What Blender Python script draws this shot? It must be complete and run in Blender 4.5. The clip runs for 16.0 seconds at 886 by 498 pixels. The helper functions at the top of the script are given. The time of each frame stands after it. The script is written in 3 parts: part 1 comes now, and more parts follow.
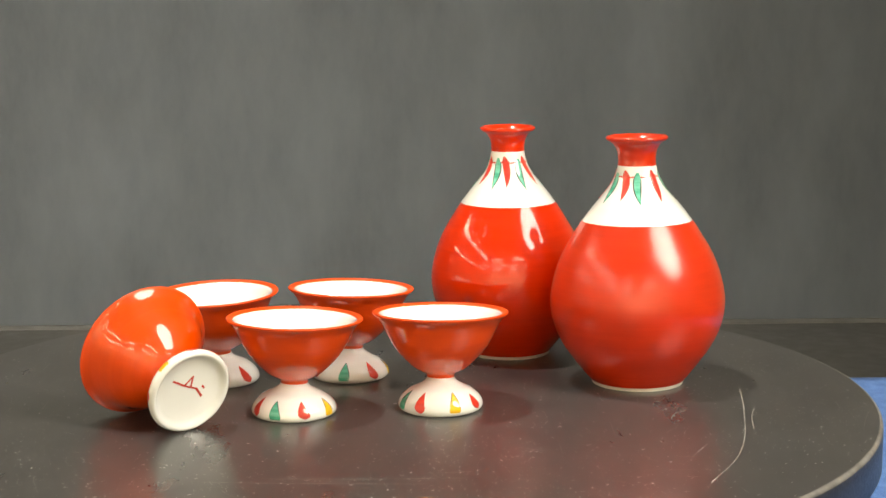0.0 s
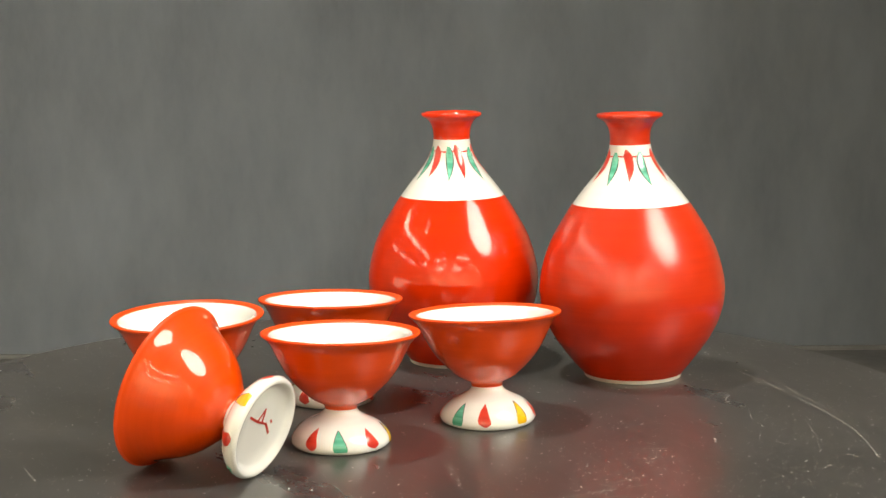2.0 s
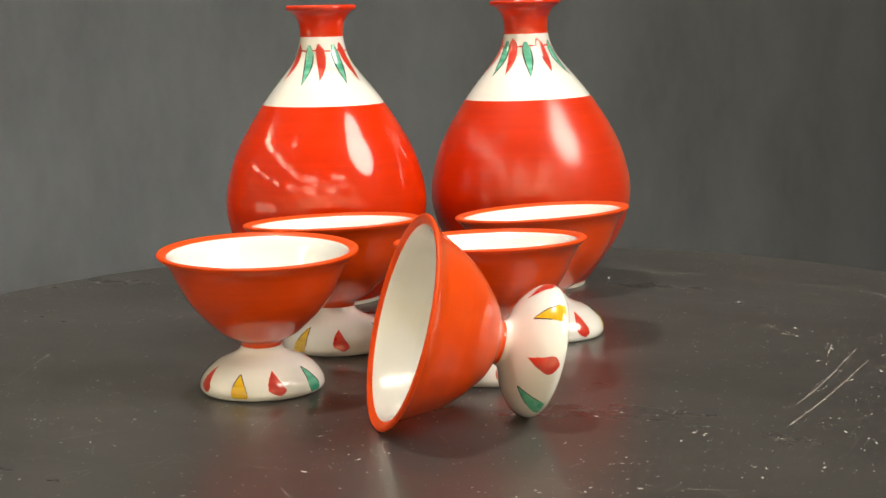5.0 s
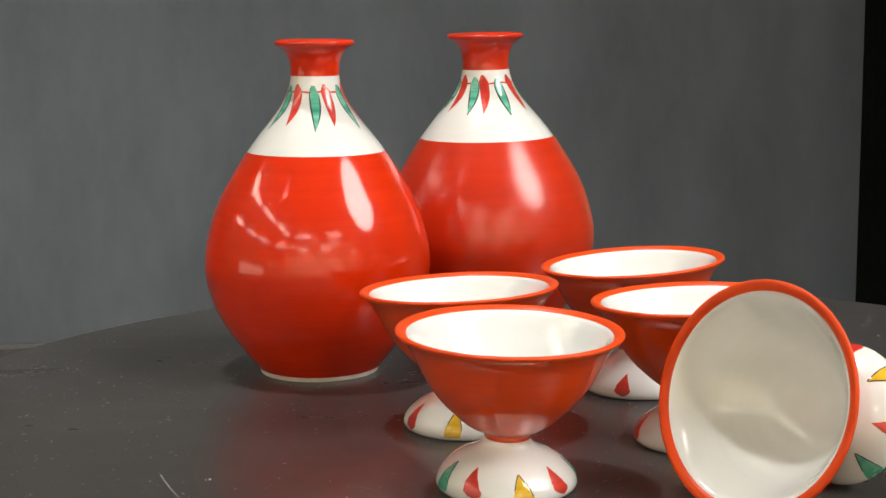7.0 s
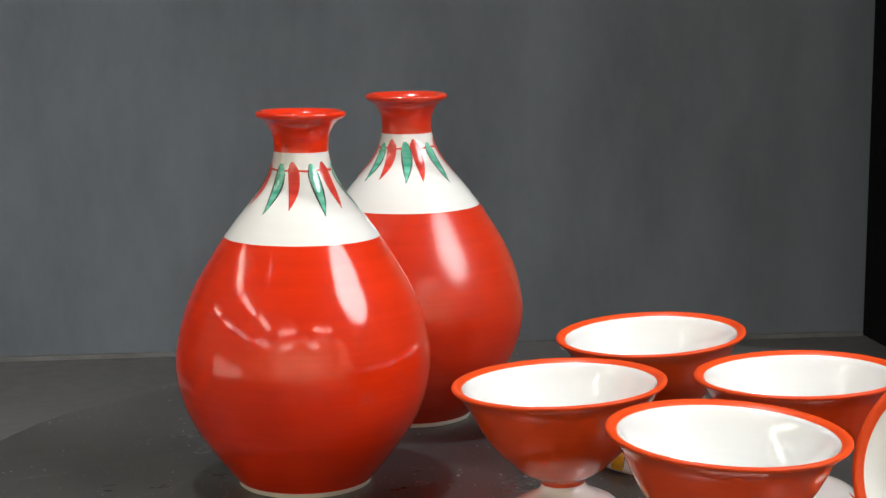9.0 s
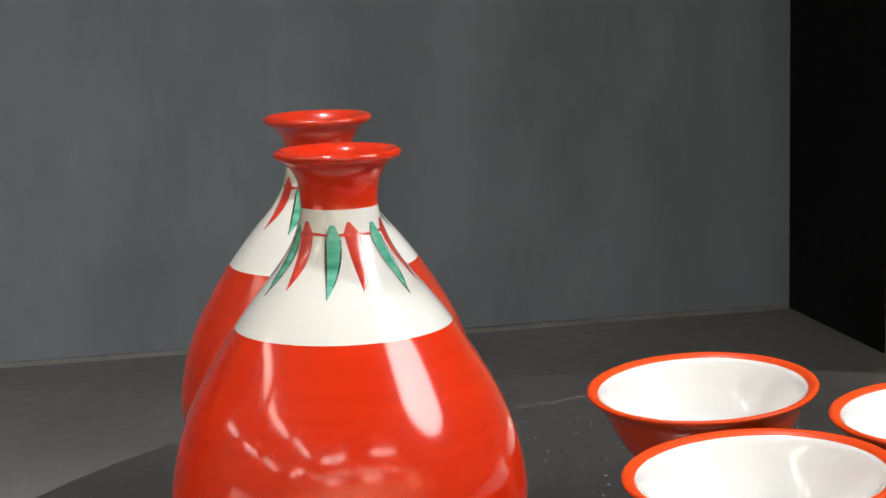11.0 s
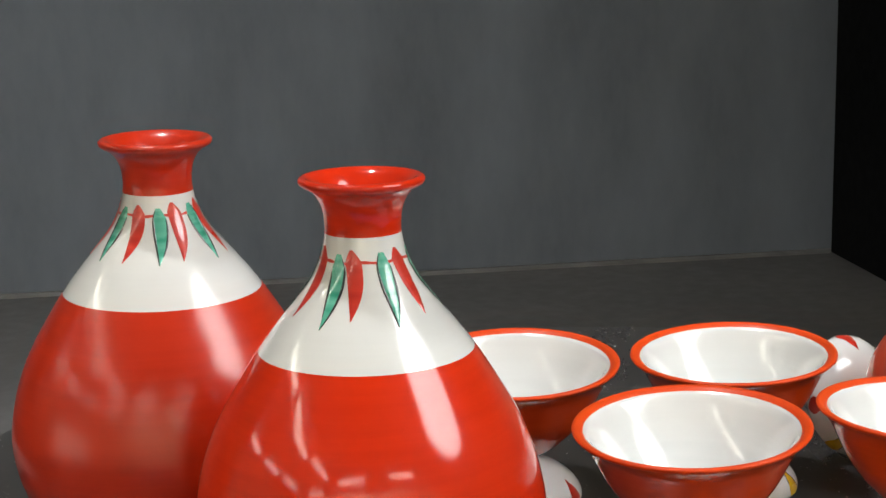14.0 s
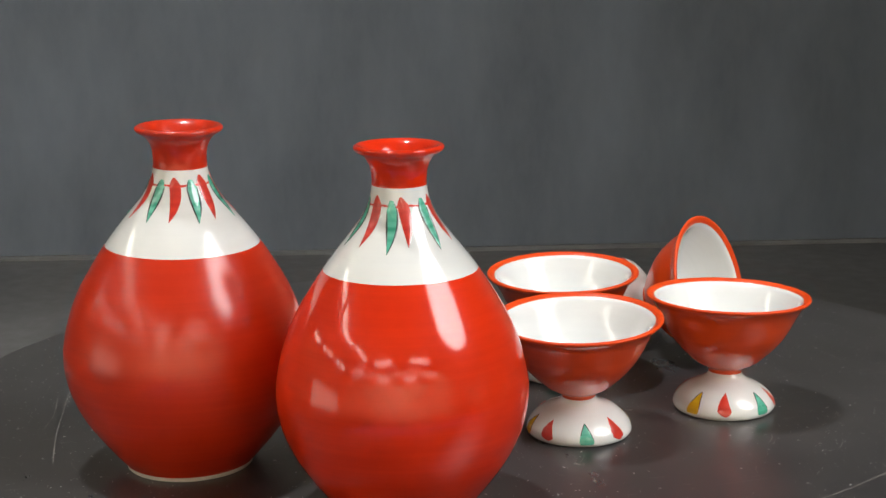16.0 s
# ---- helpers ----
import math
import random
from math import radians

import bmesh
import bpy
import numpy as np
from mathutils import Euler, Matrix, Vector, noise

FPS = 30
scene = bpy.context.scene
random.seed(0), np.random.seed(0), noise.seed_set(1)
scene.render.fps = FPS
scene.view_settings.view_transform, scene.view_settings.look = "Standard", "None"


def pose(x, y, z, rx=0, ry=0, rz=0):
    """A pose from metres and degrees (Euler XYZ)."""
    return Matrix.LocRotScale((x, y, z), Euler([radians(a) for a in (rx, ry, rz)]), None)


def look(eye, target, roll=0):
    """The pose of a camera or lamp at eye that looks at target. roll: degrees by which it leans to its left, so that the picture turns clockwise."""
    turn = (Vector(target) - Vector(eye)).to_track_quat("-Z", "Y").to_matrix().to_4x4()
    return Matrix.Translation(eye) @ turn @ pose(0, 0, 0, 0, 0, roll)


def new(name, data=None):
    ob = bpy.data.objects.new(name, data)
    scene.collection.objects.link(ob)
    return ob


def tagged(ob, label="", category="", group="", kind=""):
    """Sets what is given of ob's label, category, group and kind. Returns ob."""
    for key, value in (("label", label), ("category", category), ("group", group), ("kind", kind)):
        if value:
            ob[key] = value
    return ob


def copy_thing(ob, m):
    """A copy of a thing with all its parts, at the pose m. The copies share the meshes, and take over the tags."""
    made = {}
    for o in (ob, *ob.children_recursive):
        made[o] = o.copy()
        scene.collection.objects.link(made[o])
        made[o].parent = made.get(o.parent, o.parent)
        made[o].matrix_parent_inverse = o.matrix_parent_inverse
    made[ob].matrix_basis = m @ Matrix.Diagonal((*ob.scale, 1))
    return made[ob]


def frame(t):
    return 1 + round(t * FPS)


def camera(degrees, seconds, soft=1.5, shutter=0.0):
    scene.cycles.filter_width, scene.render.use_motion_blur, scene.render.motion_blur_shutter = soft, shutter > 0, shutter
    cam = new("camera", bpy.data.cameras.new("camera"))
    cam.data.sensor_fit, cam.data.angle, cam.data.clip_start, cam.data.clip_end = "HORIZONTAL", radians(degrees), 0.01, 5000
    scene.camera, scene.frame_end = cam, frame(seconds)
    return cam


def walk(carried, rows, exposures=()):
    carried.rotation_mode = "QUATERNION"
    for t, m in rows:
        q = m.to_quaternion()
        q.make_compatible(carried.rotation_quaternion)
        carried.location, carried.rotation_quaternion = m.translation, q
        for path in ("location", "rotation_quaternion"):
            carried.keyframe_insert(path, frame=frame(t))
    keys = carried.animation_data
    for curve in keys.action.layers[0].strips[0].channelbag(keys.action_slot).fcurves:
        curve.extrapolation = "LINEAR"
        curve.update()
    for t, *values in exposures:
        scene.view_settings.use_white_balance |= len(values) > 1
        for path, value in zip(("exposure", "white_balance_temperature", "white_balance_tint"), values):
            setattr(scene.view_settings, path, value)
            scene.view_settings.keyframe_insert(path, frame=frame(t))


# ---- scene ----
cam = camera(31.355, 16.0)

# seconds, x, y, z, rx, ry, rz of the hand-held camera
PATH = [
    (0.0, 0.0368, -0.9431, 0.2464, 80.57, 0.52, -0.01),
    (0.5, 0.0368, -0.9437, 0.2484, 80.66, 0.52, 0.05),
    (1.0, 0.0358, -0.9245, 0.2351, 81.19, 0.51, 0.16),
    (1.5, 0.0339, -0.872, 0.2227, 81.26, 0.62, 0.36),
    (2.0, 0.0248, -0.8303, 0.2101, 81.72, 0.68, 0.16),
    (2.5, 0.0087, -0.7946, 0.196, 81.8, 0.92, -0.04),
    (3.0, -0.004, -0.768, 0.185, 81.55, 1.2, -0.47),
    (3.2, -0.0081, -0.7554, 0.1733, 81.84, 1.0, -0.83),
    (5.3, -0.0615, -0.6996, 0.1503, 81.31, 1.08, -4.47),
    (5.5, -0.0702, -0.6947, 0.1499, 81.34, 0.93, -4.95),
    (6.0, -0.0904, -0.6825, 0.1554, 81.08, 0.9, -5.62),
    (6.5, -0.1073, -0.6665, 0.1628, 81.15, 0.54, -6.45),
    (7.0, -0.1305, -0.6409, 0.171, 81.08, 0.45, -6.71),
    (7.5, -0.1316, -0.6189, 0.1773, 80.8, 0.08, -6.36),
    (8.0, -0.1447, -0.5972, 0.1804, 81.25, 0.22, -6.88),
    (8.5, -0.1465, -0.5993, 0.1937, 80.92, -0.17, -6.88),
    (9.0, -0.149, -0.6039, 0.1969, 81.14, 0.27, -6.76),
    (9.5, -0.159, -0.5721, 0.2076, 81.01, 0.14, -7.39),
    (10.0, -0.1699, -0.5364, 0.201, 80.76, 0.86, -8.1),
    (10.2, -0.1745, -0.5047, 0.1975, 80.99, 1.31, -8.78),
    (12.3, -0.1947, -0.4577, 0.21, 79.06, 1.62, -11.76),
    (12.5, -0.1858, -0.4602, 0.2107, 79.08, 1.54, -11.5),
    (13.0, -0.1699, -0.483, 0.2151, 78.71, 1.54, -10.58),
    (13.5, -0.1576, -0.5156, 0.2234, 78.41, 1.3, -9.53),
    (14.0, -0.1355, -0.5424, 0.2276, 77.92, 1.37, -8.19),
    (14.5, -0.109, -0.5741, 0.2284, 77.6, 1.28, -6.64),
    (15.0, -0.0926, -0.6221, 0.2391, 77.21, 1.35, -4.87),
    (15.2, -0.0918, -0.6509, 0.2421, 77.47, 1.08, -4.81),
    (15.5, -0.0776, -0.6941, 0.2496, 77.26, 0.88, -3.53),
    (16.0, -0.0575, -0.755, 0.2521, 77.3, 0.68, -2.56),
]
EXPOSURES = [(0.0, 0.38, 7200, 6), (3.2, 0.23, 7100, 7), (5.5, 0.03, 7150, 8), (7.0, -0.13, 6450, 9), (9.0, -0.20, 6100, 10), (10.2, -0.16, 6150, 10), (12.5, -0.32, 6200, 9), (14.5, -0.48, 6150, 9), (16.0, -0.33, 6150, 10)]
walk(cam, [(t, pose(x, y, z, a, b, c)) for t, x, y, z, a, b, c in PATH], EXPOSURES)

# ---- light: a tall soft lamp to the side, fluorescent tubes on the ceiling ----
FLOOR_Z, WALL_Y, SIDE_X, CEIL_Z = -0.75, 3.66, 1.565, 1.95
WEST_X, SOUTH_Y, EAST_X = -6.4, -7.2, 3.6

world = bpy.data.worlds.new("room_air")
world.use_nodes = True
world.node_tree.nodes["Background"].inputs[0].default_value = (0.5, 0.52, 0.55, 1)
world.node_tree.nodes["Background"].inputs[1].default_value = 0.05
scene.world = world


def area_lamp(name, eye, target, wide, high, watts, colour):
    data = bpy.data.lights.new(name, "AREA")
    data.shape, data.size, data.size_y = "RECTANGLE", wide, high
    data.energy, data.color = watts, colour
    lamp = new(name, data)
    lamp.matrix_world = look(eye, target)
    return lamp


key = area_lamp("soft_lamp", (0.92, -0.60, 1.06), (-0.03, 0.05, 0.06), 0.72, 0.92, 10.0, (1.0, 0.97, 0.92))
key.data.shape, key.data.spread = "ELLIPSE", radians(115)
# added fill without a known source: it only brightens the grey wall
row = area_lamp("wall_fill_lamp", (-2.1, -0.3, 1.88), (-0.35, 3.66, -0.4), 2.1, 0.6, 38, (1.0, 0.98, 0.94))
row.data.spread = radians(64)
overhead = bpy.data.lights.new("overhead_lamp", "SPOT")
overhead.energy, overhead.spot_size, overhead.spot_blend, overhead.shadow_soft_size, overhead.color = 100, radians(78), 0.4, 0.06, (1.0, 0.97, 0.91)
new("overhead_lamp", overhead).matrix_world = look((-0.40, 0.08, 1.90), (-0.35, 0.08, 0.0))
# invented spot that puts a bright pool on the floor at left
spot = bpy.data.lights.new("floor_fill_spot", "SPOT")
spot.energy, spot.spot_size, spot.spot_blend, spot.shadow_soft_size, spot.color = 720, radians(48), 1.0, 0.06, (1.0, 0.97, 0.92)
new("floor_fill_spot", spot).matrix_world = look((-2.9, 0.9, 1.88), (-1.05, 1.6, FLOOR_Z))
# warm fill added for the pots' fronts, bounced off the unseen south wall
area_lamp("south_fill_lamp", (-0.8, -4.9, 1.90), (-0.8, -7.2, 0.2), 8.0, 0.25, 450, (1.0, 0.89, 0.66))
# daylight in the low window of the west wall
area_lamp("window_light", (WEST_X + 0.02, -2.05, -0.06), (0.0, -2.05, -0.06), 3.6, 1.16, 26, (1.0, 0.90, 0.70))


# ---- materials ----
def material(name):
    mat = bpy.data.materials.new(name)
    mat.use_nodes = True
    return mat, mat.node_tree, mat.node_tree.nodes["Principled BSDF"]


def node(tree, kind, **values):
    n = tree.nodes.new(kind)
    for key, value in values.items():
        n.inputs[key.replace("_", " ")].default_value = value
    return n


def coords(tree, scale=(1, 1, 1)):
    c, m = tree.nodes.new("ShaderNodeTexCoord"), tree.nodes.new("ShaderNodeMapping")
    m.inputs["Scale"].default_value = scale
    tree.links.new(c.outputs["Object"], m.inputs[0])
    return m.outputs[0]


def ramp(tree, source, *stops):
    r = tree.nodes.new("ShaderNodeValToRGB")
    while len(r.color_ramp.elements) < len(stops):
        r.color_ramp.elements.new(0.5)
    for e, (at, colour) in zip(r.color_ramp.elements, stops):
        e.position = at
        e.color = (*colour, 1) if len(colour) == 3 else colour
    tree.links.new(source, r.inputs[0])
    return r.outputs[0]


def grey(v):
    return (v, v, v)


def mix(tree, fac, a, b, kind="MIX"):
    m = tree.nodes.new("ShaderNodeMix")
    m.data_type, m.blend_type = "RGBA", kind
    if isinstance(fac, float):
        m.inputs[0].default_value = fac
    else:
        tree.links.new(fac, m.inputs[0])
    for value, slot in ((a, 6), (b, 7)):
        if isinstance(value, tuple):
            m.inputs[slot].default_value = (*value, 1)
        else:
            tree.links.new(value, m.inputs[slot])
    return m.outputs[2]


def bump(tree, shader, height, strength, distance):
    b = node(tree, "ShaderNodeBump", Strength=strength, Distance=distance)
    tree.links.new(height, b.inputs["Height"])
    tree.links.new(b.outputs[0], shader.inputs["Normal"])


def noise_out(tree, vec, scale, detail=4.0, rough=0.55):
    n = node(tree, "ShaderNodeTexNoise", Scale=scale, Detail=detail, Roughness=rough)
    tree.links.new(vec, n.inputs["Vector"])
    return n.outputs[0]


def glaze(name, dark, light, rough, coat, coat_rough, orange_peel=0.04, bands=1.0, specular=0.5):
    """Overglaze on porcelain: thin brushed bands round the pot, faint blotches, a little orange peel."""
    mat, tree, sh = material(name)
    band = noise_out(tree, coords(tree, (12, 12, 420)), 1.0, 3.0)
    blot = noise_out(tree, coords(tree), 45.0, 4.0)
    c1 = mix(tree, ramp(tree, band, (0.35, grey(0)), (0.7, grey(bands))), dark, light)
    c2 = mix(tree, ramp(tree, blot, (0.45, grey(0)), (0.75, grey(0.5))), c1, light)
    tree.links.new(c2, sh.inputs["Base Color"])
    tree.links.new(ramp(tree, blot, (0.3, grey(rough * 0.85)), (0.7, grey(rough * 1.2))), sh.inputs["Roughness"])
    sh.inputs["Coat Weight"].default_value = coat
    sh.inputs["Coat Roughness"].default_value = coat_rough
    sh.inputs["Coat IOR"].default_value = 1.57
    sh.inputs["Specular IOR Level"].default_value = specular
    bump(tree, sh, noise_out(tree, coords(tree), 260.0, 2.0), orange_peel, 0.001)
    return mat


RED_GLOSS = glaze("red_gloss_glaze", (0.59, 0.021, 0.001), (0.69, 0.031, 0.002), 0.36, 0.9, 0.10, 0.03, 0.5, 0.06)
RED_SATIN = glaze("red_satin_glaze", (0.51, 0.021, 0.002), (0.60, 0.030, 0.003), 0.42, 0.85, 0.21, 0.02, 0.5, 0.12)
RED_CUP = glaze("red_cup_glaze", (0.65, 0.052, 0.001), (0.73, 0.068, 0.003), 0.40, 0.9, 0.03, 0.012, 0.6, 0.15)
RED_RIM = glaze("red_rim_glaze", (0.65, 0.052, 0.001), (0.73, 0.068, 0.003), 0.55, 0.25, 0.35, 0.03, 0.6, 0.2)
WHITE = glaze("white_porcelain_glaze", (0.735, 0.748, 0.738), (0.775, 0.789, 0.781), 0.22, 0.85, 0.03, 0.01, 0.6)
BISQUE = glaze("unglazed_foot_ring", (0.62, 0.56, 0.50), (0.74, 0.70, 0.64), 0.7, 0.0, 0.5, 0.1)
PAINT_RED = glaze("painted_red", (0.50, 0.018, 0.010), (0.66, 0.045, 0.022), 0.3, 0.8, 0.06, 0.03)
PAINT_GREEN = glaze("painted_green", (0.035, 0.32, 0.20), (0.16, 0.55, 0.41), 0.25, 0.9, 0.05, 0.03)
PAINT_YELLOW = glaze("painted_yellow", (0.62, 0.34, 0.01), (0.78, 0.52, 0.02), 0.25, 0.9, 0.05, 0.03)
PAINT_BLACK = glaze("painted_outline", (0.012, 0.014, 0.013), (0.03, 0.035, 0.032), 0.3, 0.8, 0.06, 0.03)


def make_platter_material():
    mat, tree, sh = material("worn_black_platter")
    v = coords(tree)
    cloud = noise_out(tree, v, 9.0, 6.0, 0.6)
    fine = noise_out(tree, v, 160.0, 4.0)
    base = mix(tree, ramp(tree, cloud, (0.3, grey(0)), (0.75, grey(1))), (0.030, 0.0289, 0.0296), (0.052, 0.0500, 0.0508))
    # hairline wear, stretched two ways
    hair = None
    for k, (sx, sy, turn) in enumerate(((900, 9, 20), (9, 700, 50), (800, 7, 75))):
        c, m = tree.nodes.new("ShaderNodeTexCoord"), tree.nodes.new("ShaderNodeMapping")
        m.inputs["Rotation"].default_value = (0, 0, radians(turn))
        m.inputs["Scale"].default_value = (sx, sy, 1)
        tree.links.new(c.outputs["Object"], m.inputs[0])
        line = ramp(tree, noise_out(tree, m.outputs[0], 1.0, 2.0), (0.69, grey(0)), (0.78, grey(0.8)))
        hair = line if hair is None else mix(tree, 1.0, hair, line, "ADD")
    patch = ramp(tree, noise_out(tree, v, 22.0, 3.0), (0.46, grey(0)), (0.64, grey(1)))
    worn = mix(tree, 1.0, hair, patch, "MULTIPLY")
    tree.links.new(mix(tree, worn, base, (0.17, 0.16, 0.15)), sh.inputs["Base Color"])
    smear = noise_out(tree, coords(tree, (14, 5, 1)), 1.0, 7.0, 0.65)
    tree.links.new(ramp(tree, smear, (0.3, grey(0.25)), (0.72, grey(0.35))), sh.inputs["Roughness"])
    sh.inputs["Specular IOR Level"].default_value = 0.75
    bump(tree, sh, fine, 0.02, 0.0005)
    return mat


def make_plain(name, low, high, scale, rough, relief=0.1, stretch=(1, 1, 1), fine=0.0, specular=0.5):
    mat, tree, sh = material(name)
    v = coords(tree, stretch)
    big = noise_out(tree, v, scale, 5.0, 0.6)
    small = noise_out(tree, v, scale * 14, 4.0)
    col = mix(tree, ramp(tree, big, (0.3, grey(0)), (0.7, grey(1))), low, high)
    if fine:
        col = mix(tree, ramp(tree, small, (0.35, grey(0)), (0.7, grey(fine))), col, high)
    tree.links.new(col, sh.inputs["Base Color"])
    tree.links.new(ramp(tree, small, (0.3, grey(rough * 0.85)), (0.7, grey(min(1.0, rough * 1.1)))), sh.inputs["Roughness"])
    sh.inputs["Specular IOR Level"].default_value = specular
    bump(tree, sh, small, relief, 0.002)
    return mat


PLATTER = make_platter_material()
PLATTER_EDGE = make_plain("worn_platter_edge", (0.05, 0.048, 0.046), (0.17, 0.16, 0.15), 60.0, 0.6)
PLATTER_SIDE = make_plain("black_platter_side", (0.012, 0.012, 0.013), (0.022, 0.022, 0.024), 30.0, 0.38)
RUST = make_plain("rusty_chip", (0.09, 0.07, 0.055), (0.42, 0.22, 0.09), 260.0, 0.8)
DUST = make_plain("pale_dust", (0.52, 0.51, 0.49), (0.80, 0.78, 0.75), 300.0, 0.9)
SCRATCH = make_plain("pale_scratch", (0.14, 0.132, 0.124), (0.40, 0.38, 0.355), 200.0, 0.7)
WALL = make_plain("charcoal_wall_panel", (0.072, 0.080, 0.092), (0.115, 0.127, 0.144), 1.5, 0.75, 0.12, (2.6, 2.6, 1.0), 0.3, specular=0.3)
WALL_BLACK = make_plain("black_side_panel", (0.004, 0.004, 0.004), (0.007, 0.007, 0.007), 2.0, 0.95, specular=0.04)
CREAM = make_plain("cream_paint", (0.76, 0.71, 0.60), (0.82, 0.77, 0.66), 2.0, 0.7)
FLOOR = make_plain("dark_grey_floor", (0.090, 0.086, 0.084), (0.145, 0.138, 0.133), 1.6, 0.5, 0.2, (1, 1, 1), 0.3)
STRIP = make_plain("grey_skirting", (0.08, 0.08, 0.078), (0.13, 0.128, 0.124), 9.0, 0.6)
ROOM_WALL = make_plain("pale_room_paint", (0.62, 0.56, 0.45), (0.70, 0.64, 0.52), 1.5, 0.8)
CEILING = make_plain("ceiling_board", (0.62, 0.61, 0.60), (0.70, 0.69, 0.68), 3.0, 0.85)
BLUE = make_plain("blue_woven_cloth", (0.045, 0.11, 0.30), (0.09, 0.19, 0.46), 90.0, 0.95, 0.5, (1, 1, 1), 0.5)
FROSTED = make_plain("frosted_pane", (0.70, 0.73, 0.76), (0.78, 0.80, 0.82), 6.0, 0.4)
METAL = make_plain("dark_metal", (0.02, 0.02, 0.022), (0.04, 0.04, 0.042), 20.0, 0.45)
LAMP_BODY = make_plain("white_lamp_housing", (0.7, 0.7, 0.68), (0.78, 0.78, 0.76), 8.0, 0.5)
TUBE, _tree, _sh = material("fluorescent_tube")
_sh.inputs["Emission Color"].default_value = (1.0, 0.91, 0.74, 1)
_sh.inputs["Emission Strength"].default_value = 14.0


# ---- mesh helpers ----
def mesh_of(name, verts, faces, mats, slots=None, smooth=True):
    data = bpy.data.meshes.new(name)
    data.from_pydata(verts, [], faces)
    for m in mats:
        data.materials.append(m)
    if slots:
        data.polygons.foreach_set("material_index", slots)
    data.polygons.foreach_set("use_smooth", [smooth] * len(data.polygons))
    data.update()
    return data


def part_of(name, data, parent, label=""):
    ob = new(name, data)
    ob.parent = parent
    return tagged(ob, label)


def box(size, centre=(0, 0, 0), bevel=0.0, segments=2):
    bm = bmesh.new()
    bmesh.ops.create_cube(bm, size=1.0, matrix=Matrix.Translation(centre) @ Matrix.Diagonal((*size, 1)))
    if bevel:
        bmesh.ops.bevel(bm, geom=bm.edges[:], offset=bevel, segments=segments, affect="EDGES", profile=0.6)
    return bm


def cylinder(radius, depth, centre=(0, 0, 0), segments=48, bevel=0.0):
    bm = bmesh.new()
    bmesh.ops.create_cone(bm, cap_ends=True, segments=segments, radius1=radius, radius2=radius, depth=depth, matrix=Matrix.Translation(centre))
    if bevel:
        edges = [e for e in bm.edges if len(e.link_faces) == 2 and any(len(f.verts) > 4 for f in e.link_faces)]
        bmesh.ops.bevel(bm, geom=edges, offset=bevel, segments=3, affect="EDGES", profile=0.5)
    return bm


def part(name, bm, mat, parent, label=""):
    data = bpy.data.meshes.new(name)
    bm.to_mesh(data)
    bm.free()
    data.materials.append(mat)
    ob = new(name, data)
    if parent is not None:
        ob.parent = parent
    return tagged(ob, label)


def smooth_profile(points, steps=5):
    """A Catmull-Rom line through (z, r) pairs."""
    pts = [Vector(p) for p in points]
    pts = [pts[0]] + pts + [pts[-1]]
    out = []
    for i in range(1, len(pts) - 2):
        a, b, c, d = pts[i - 1:i + 3]
        for k in range(steps):
            t = k / steps
            out.append(0.5 * ((2 * b) + (c - a) * t + (2 * a - 5 * b + 4 * c - d) * t * t + (3 * b - a - 3 * c + d) * t ** 3))
    out.append(pts[-2])
    return [(p.x, max(p.y, 0.0)) for p in out]


def lathe(name, profile, mats, slot_of, bend, segments=112):
    """Turn (z, r) pairs round z. slot_of(i, z) gives the material of the ring of faces from pair i on."""
    verts, faces, slots = [], [], []
    for z, r in profile:
        for k in range(segments):
            a = 2 * math.pi * k / segments
            verts.append(bend((r * math.cos(a), r * math.sin(a), z)))
    for i in range(len(profile) - 1):
        s = slot_of(i, 0.5 * (profile[i][0] + profile[i + 1][0]))
        for k in range(segments):
            n = (k + 1) % segments
            faces.append((i * segments + k, i * segments + n, (i + 1) * segments + n, (i + 1) * segments + k))
            slots.append(s)
    for row in (0, len(profile) - 1):
        if profile[row][1] > 1e-5:
            ring = [row * segments + k for k in range(segments)]
            faces.append(ring[::-1] if row == 0 else ring)
            slots.append(slot_of(0 if row == 0 else len(profile) - 2, profile[row][0]))
    return mesh_of(name, verts, faces, mats, slots)


def radius_at(profile, z):
    for (z0, r0), (z1, r1) in zip(profile, profile[1:]):
        if min(z0, z1) <= z <= max(z0, z1) and z1 != z0:
            return r0 + (r1 - r0) * (z - z0) / (z1 - z0)
    return profile[-1][1]


def stroke(name, profile, line, mat, bend, lift=0.00012, columns=6):
    """A brush stroke on a turned form: line holds (azimuth in degrees, z, half width in metres)."""
    verts, faces = [], []
    for a, z, w in line:
        r = radius_at(profile, z)
        slope = (radius_at(profile, z + 0.0008) - radius_at(profile, z - 0.0008)) / 0.0016
        tilt = math.atan(slope)
        for c in range(columns + 1):
            u = -1 + 2 * c / columns
            az = radians(a) + u * w / max(r, 0.004)
            up = lift * (1.0 - 0.65 * u * u)
            rr, zz = r + up * math.cos(tilt), z - up * math.sin(tilt)
            verts.append(bend((rr * math.cos(az), rr * math.sin(az), zz)))
    n = columns + 1
    for i in range(len(line) - 1):
        for c in range(columns):
            faces.append((i * n + c, i * n + c + 1, (i + 1) * n + c + 1, (i + 1) * n + c))
    return mesh_of(name, verts, faces, [mat])


